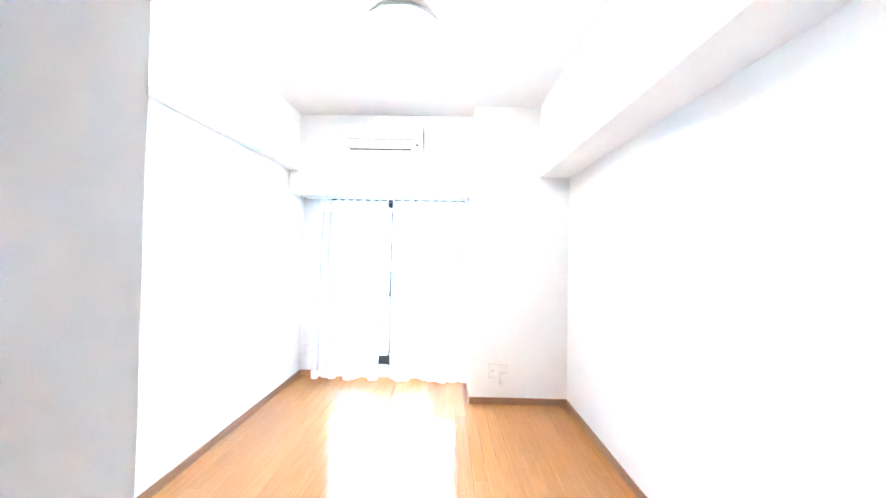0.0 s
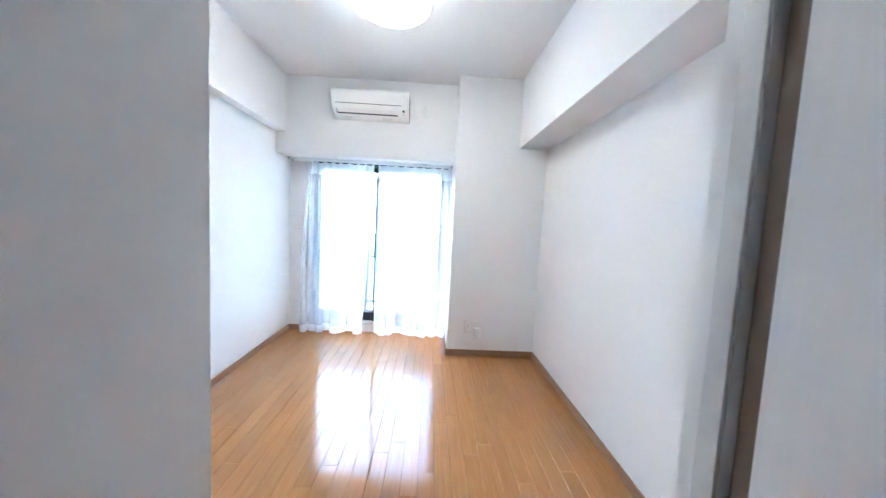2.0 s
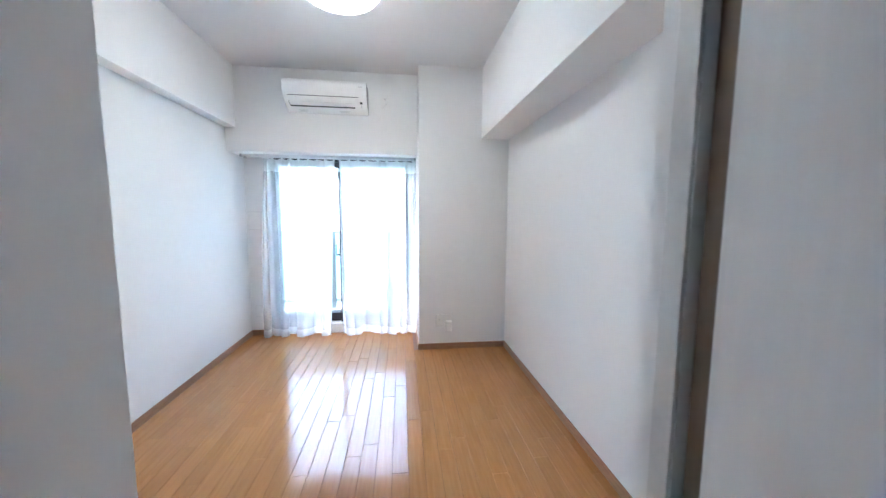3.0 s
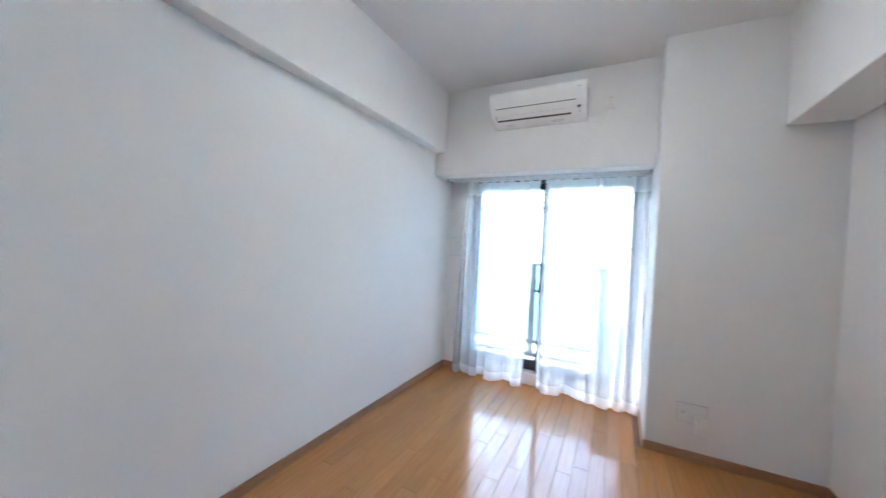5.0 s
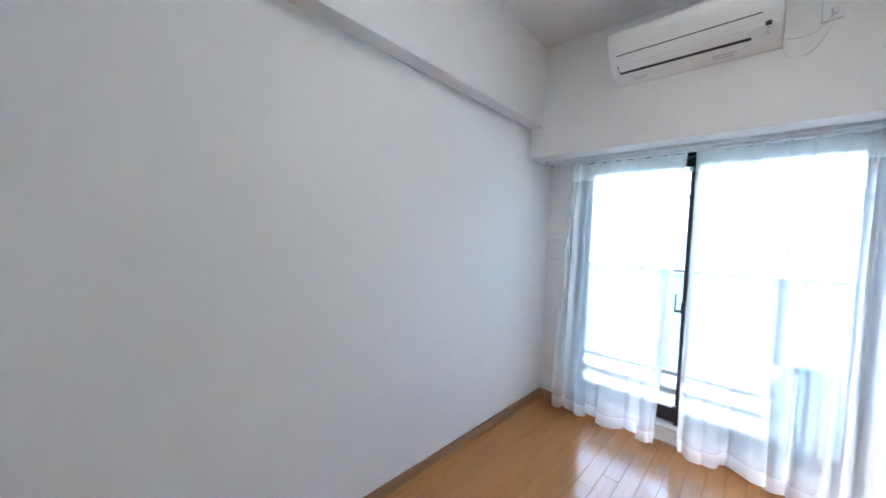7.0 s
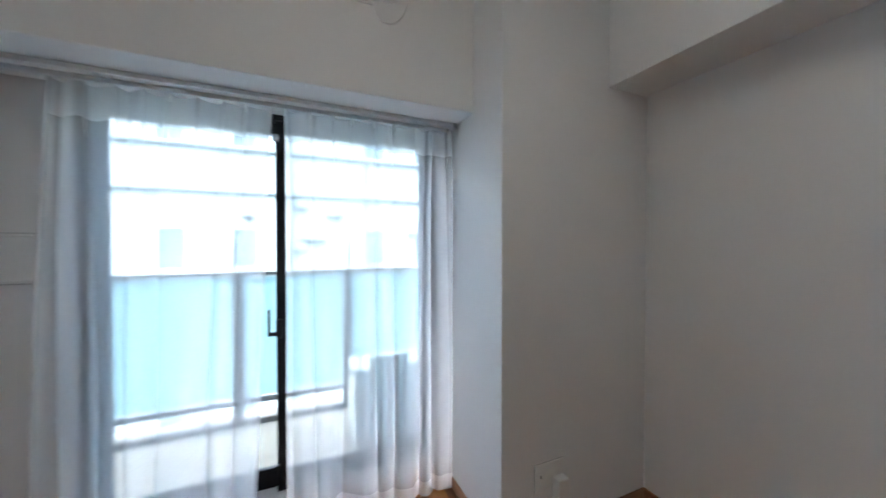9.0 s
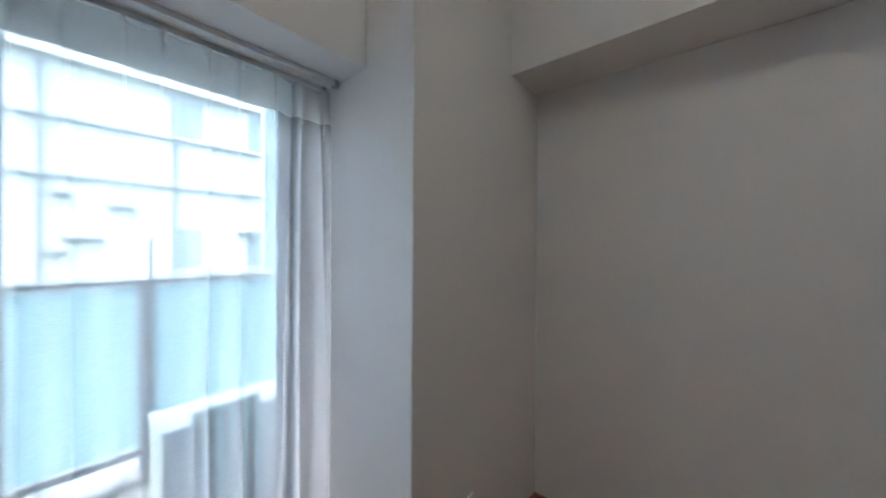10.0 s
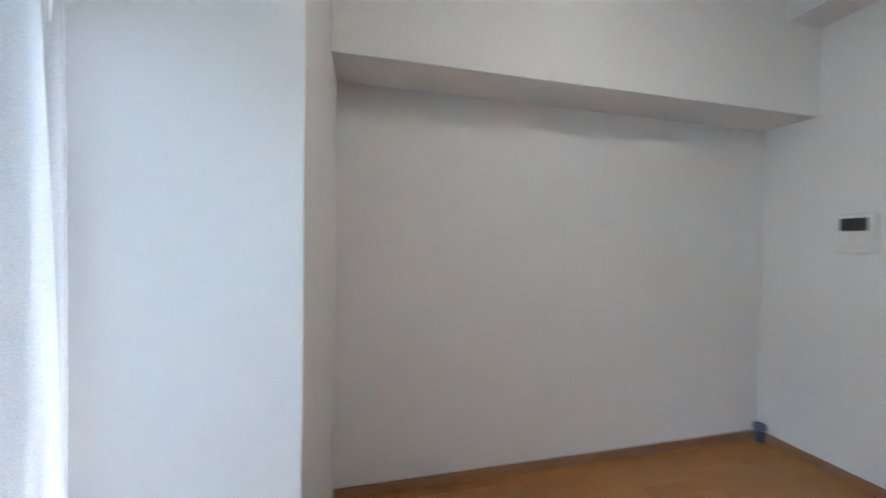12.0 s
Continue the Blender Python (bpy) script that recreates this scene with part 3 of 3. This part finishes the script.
for a, b in zip(POSTS, POSTS[1:]):
    part("panel", box(a + 0.074, 7.966, 0.075, b - 0.002, 7.972, 1.045), MILKY, railing, "milky translucent panel")
for x in (0.580, 1.466):
    arm = thing("pole_bracket", (x + 0.01, 7.97, 1.087), "slim grey laundry-pole bracket on the railing", "bracket", "laundry-pole brackets")
    part("arm", box(x, 7.96, 1.087, x + 0.02, 7.98, 1.35, bevel=0.004), RAILMETAL, arm)
    part("cradle", box(x - 0.006, 7.93, 1.315, x + 0.026, 7.985, 1.352, bevel=0.006), GREY_PLASTIC, arm)
screen = thing("balcony_partition", (2.46, 7.3, -0.15), "pale ribbed balcony partition board", "partition")
part("board", box(2.452, 6.86, -0.13, 2.462, 7.93, 2.3), PARTITION, screen)
for i in range(22):
    part("rib", box(2.444, 6.88 + 0.048 * i, -0.1, 2.452, 6.90 + 0.048 * i, 2.28, bevel=0.003), PARTITION, screen)
part("foot", box(2.445, 6.86, -0.15, 2.47, 7.93, -0.13), RAILMETAL, screen)

# unseen wall over the room, added only to block the sun from the balcony
structure("facade_above", box(-5, YW, 2.951, 6, YW + 0.15, 6.6), FACADE, "unseen wall added above the room to keep sun off the balcony", "wall")
structure("facade_below", box(-1.2, 0.4, -9.0, 3.0, YW + 0.15, -0.33), FACADE, "storeys of the house below the room", "wall")

# slab out of view, added and sized to shade the balcony and window
structure("balcony_slab_above", box(-5.0, YW + 0.15, 2.7, 6.0, 7.72, 2.95), CONCRETE, "unseen concrete slab added to hold sun and high sky off the balcony", "balcony slab")

# outdoor unit, end on to the window
unit = thing("outdoor_unit", (1.8, 7.35, -0.15), "pale outdoor air-conditioning unit standing on the balcony", "outdoor unit")
part("case", box(1.40, 7.2, -0.09, 2.18, 7.49, 0.43, bevel=0.012, segments=3), CONDENSER, unit)
part("top_lip", box(1.394, 7.194, 0.415, 2.186, 7.496, 0.442, bevel=0.008), CONDENSER, unit)
for x in (1.5, 2.0):
    part("foot", box(x, 7.18, -0.15, x + 0.08, 7.51, -0.09, bevel=0.006), GREY_PLASTIC, unit)
for i in range(9):
    part("fin", box(1.44, 7.192, -0.04 + 0.046 * i, 2.14, 7.2, -0.028 + 0.046 * i, bevel=0.002), GREY_PLASTIC, unit)
part("pipe", tube([(2.12, 7.19, 0.1), (2.12, 7.1, 0.08), (2.1, 6.95, -0.04), (2.0, 6.84, -0.1), (1.9, 6.80, 0.3)], 0.018, 10), PLASTIC, unit, "wrapped white pipe", smooth=True)
panel = thing("upright_board", (1.56, 6.88, -0.15), "pale board standing upright on the balcony before the outdoor unit", "board")
part("sheet", box(1.437, 6.872, -0.15, 1.690, 6.880, 0.628, bevel=0.002), BOARD_MILK, panel)
for i in range(5):
    part("slat", box(1.441 + 0.050 * i, 6.868, -0.14, 1.473 + 0.050 * i, 6.872, 0.622, bevel=0.001), BOARD_MILK, panel)

# ---- street and the house across it ----
structure("ground", box(-400, -400, -9.3, 400, 800, -9.0), ASPHALT, "grey asphalt street far below", "ground")
HY = 20.0
house = thing("apartment_building", (2, HY + 4, -9.0), "pale apartment building across the street", "building")
part("wall", box(-16, HY, -9, 22, HY + 9, 6.6), FACADE, house)
part("roof", box(-16.3, HY - 0.3, 6.6, 22.3, HY + 9.3, 6.9), FACADE, house)
for z in (-6.0, -2.9, 0.2, 3.27, 4.92):
    part("ledge", box(-16, HY - 0.14, z - 0.045, 22, HY, z + 0.045), FACADE_TRIM, house)
for k, z in enumerate((-5.6, -2.6, 0.42, 5.05)):
    for x in (-12.6, -9.6, -6.2, -3.05, -0.72, 4.4, 6.6, 9.8, 12.8, 15.8):
        w = part("window", boxes([(x - 0.45, HY - 0.05, z - 0.05, x + 0.45, HY - 0.003, z), (x - 0.45, HY - 0.05, z + 1.45, x + 0.45, HY - 0.003, z + 1.455),
                                  (x - 0.45, HY - 0.05, z, x - 0.4, HY - 0.003, z + 1.45), (x + 0.4, HY - 0.05, z, x + 0.45, HY - 0.003, z + 1.45)]), SILVER, house)
        part("pane", box(x - 0.4, HY - 0.02, z, x + 0.4, HY - 0.004, z + 1.45), FACADE_GLASS, w)
for x, z, s in ((2.55, 2.46, 0.7), (1.3, 2.75, 0.4), (1.75, 1.45, 0.9), (1.2, 1.05, 0.45), (6.15, 1.76, 0.6), (-0.6, 2.35, 0.4)):
    part("wall_vent", box(x - s / 2, HY - 0.25, z - 0.07, x + s / 2, HY - 0.002, z + 0.07, bevel=0.03), RAILMETAL, house)
for x in (0.9, 3.9, 8.3):
    part("drain_pipe", tube([(x, HY - 0.12, -8.9), (x, HY - 0.12, 6.5)], 0.06), RAILMETAL, house)

annex = thing("neighbour_house", (6.0, 10.6, -9.0), "pale neighbouring house with ribbed metal cladding", "building")
part("wall", prism([(2.91, 10.0), (9.0, 10.0), (9.0, 16.0), (6.2, 16.0)], -9.0, 6.0), CLADDING, annex)
for i in range(60):
    part("rib", box(2.92 + 0.06 * i, 9.975, -3.0, 2.945 + 0.06 * i, 10.0, 5.9), CLADDING, annex)
part("coping", prism([(2.87, 9.93), (9.05, 9.93), (9.05, 16.06), (6.15, 16.06)], 6.0, 6.12), RAILMETAL, annex)

# ---- floorboards ----
PITCH, X_FIRST, GAP = 0.0855, 0.0425, 0.0012
board_mesh = {}


def board(length, width):
    key = (round(length, 3), round(width, 4))
    if key not in board_mesh:
        bm = bmesh.new()
        w, h = width / 2, length / 2
        top = [bm.verts.new((sx * (w - 0.0013), sy * (h - 0.0011), 0)) for sx, sy in ((-1, -1), (1, -1), (1, 1), (-1, 1))]
        rim = [bm.verts.new((sx * w, sy * h, -0.0011)) for sx, sy in ((-1, -1), (1, -1), (1, 1), (-1, 1))]
        low = [bm.verts.new((sx * w, sy * h, -0.0145)) for sx, sy in ((-1, -1), (1, -1), (1, 1), (-1, 1))]
        bm.faces.new(top)
        for i in range(4):
            j = (i + 1) % 4
            bm.faces.new((rim[i], rim[j], top[j], top[i]))
            bm.faces.new((low[i], low[j], rim[j], rim[i]))
        board_mesh[key] = mesh_of("floorboard", bm, BOARD)
    return board_mesh[key]


def lay(x0, x1, y0, y1, offset):
    y = y0 - offset
    while y < y1 - 0.01:
        a, b = max(y, y0), min(y + 0.91, y1)
        if b - a > 0.02:
            ob = new("floorboard", board(b - a - GAP, x1 - x0 - GAP))
            ob.location = ((x0 + x1) / 2, (a + b) / 2, 0)
            ob.rotation_euler = (rng.uniform(-0.0006, 0.0006), rng.uniform(-0.004, 0.004), 0)
            ob.parent = FLOOR
        y += 0.91


rng = random.Random(11)
lines = [0.0] + [X_FIRST + PITCH * i for i in range(31)] + [XR]
for k, (a, b) in enumerate(zip(lines, lines[1:])):
    if b - a < 0.01:
        continue
    off = (0.303 * ((k * 2) % 3) + 0.15 * (k % 2) + rng.choice((0, 0.0, 0.06))) % 0.9
    y_end = 6.6 if b < XP + 0.02 else YP
    in_door = a > XD0 - 0.01 and b < XD1 + 0.01
    lay(a, b, YC0 if in_door else (YB if a > XD1 - 0.05 else YS), y_end, off)
    if not in_door and b > XD0 and a < XD1:
        lay(max(a, XD0), min(b, XD1), YC0, YS if a < XD0 else YB, off)
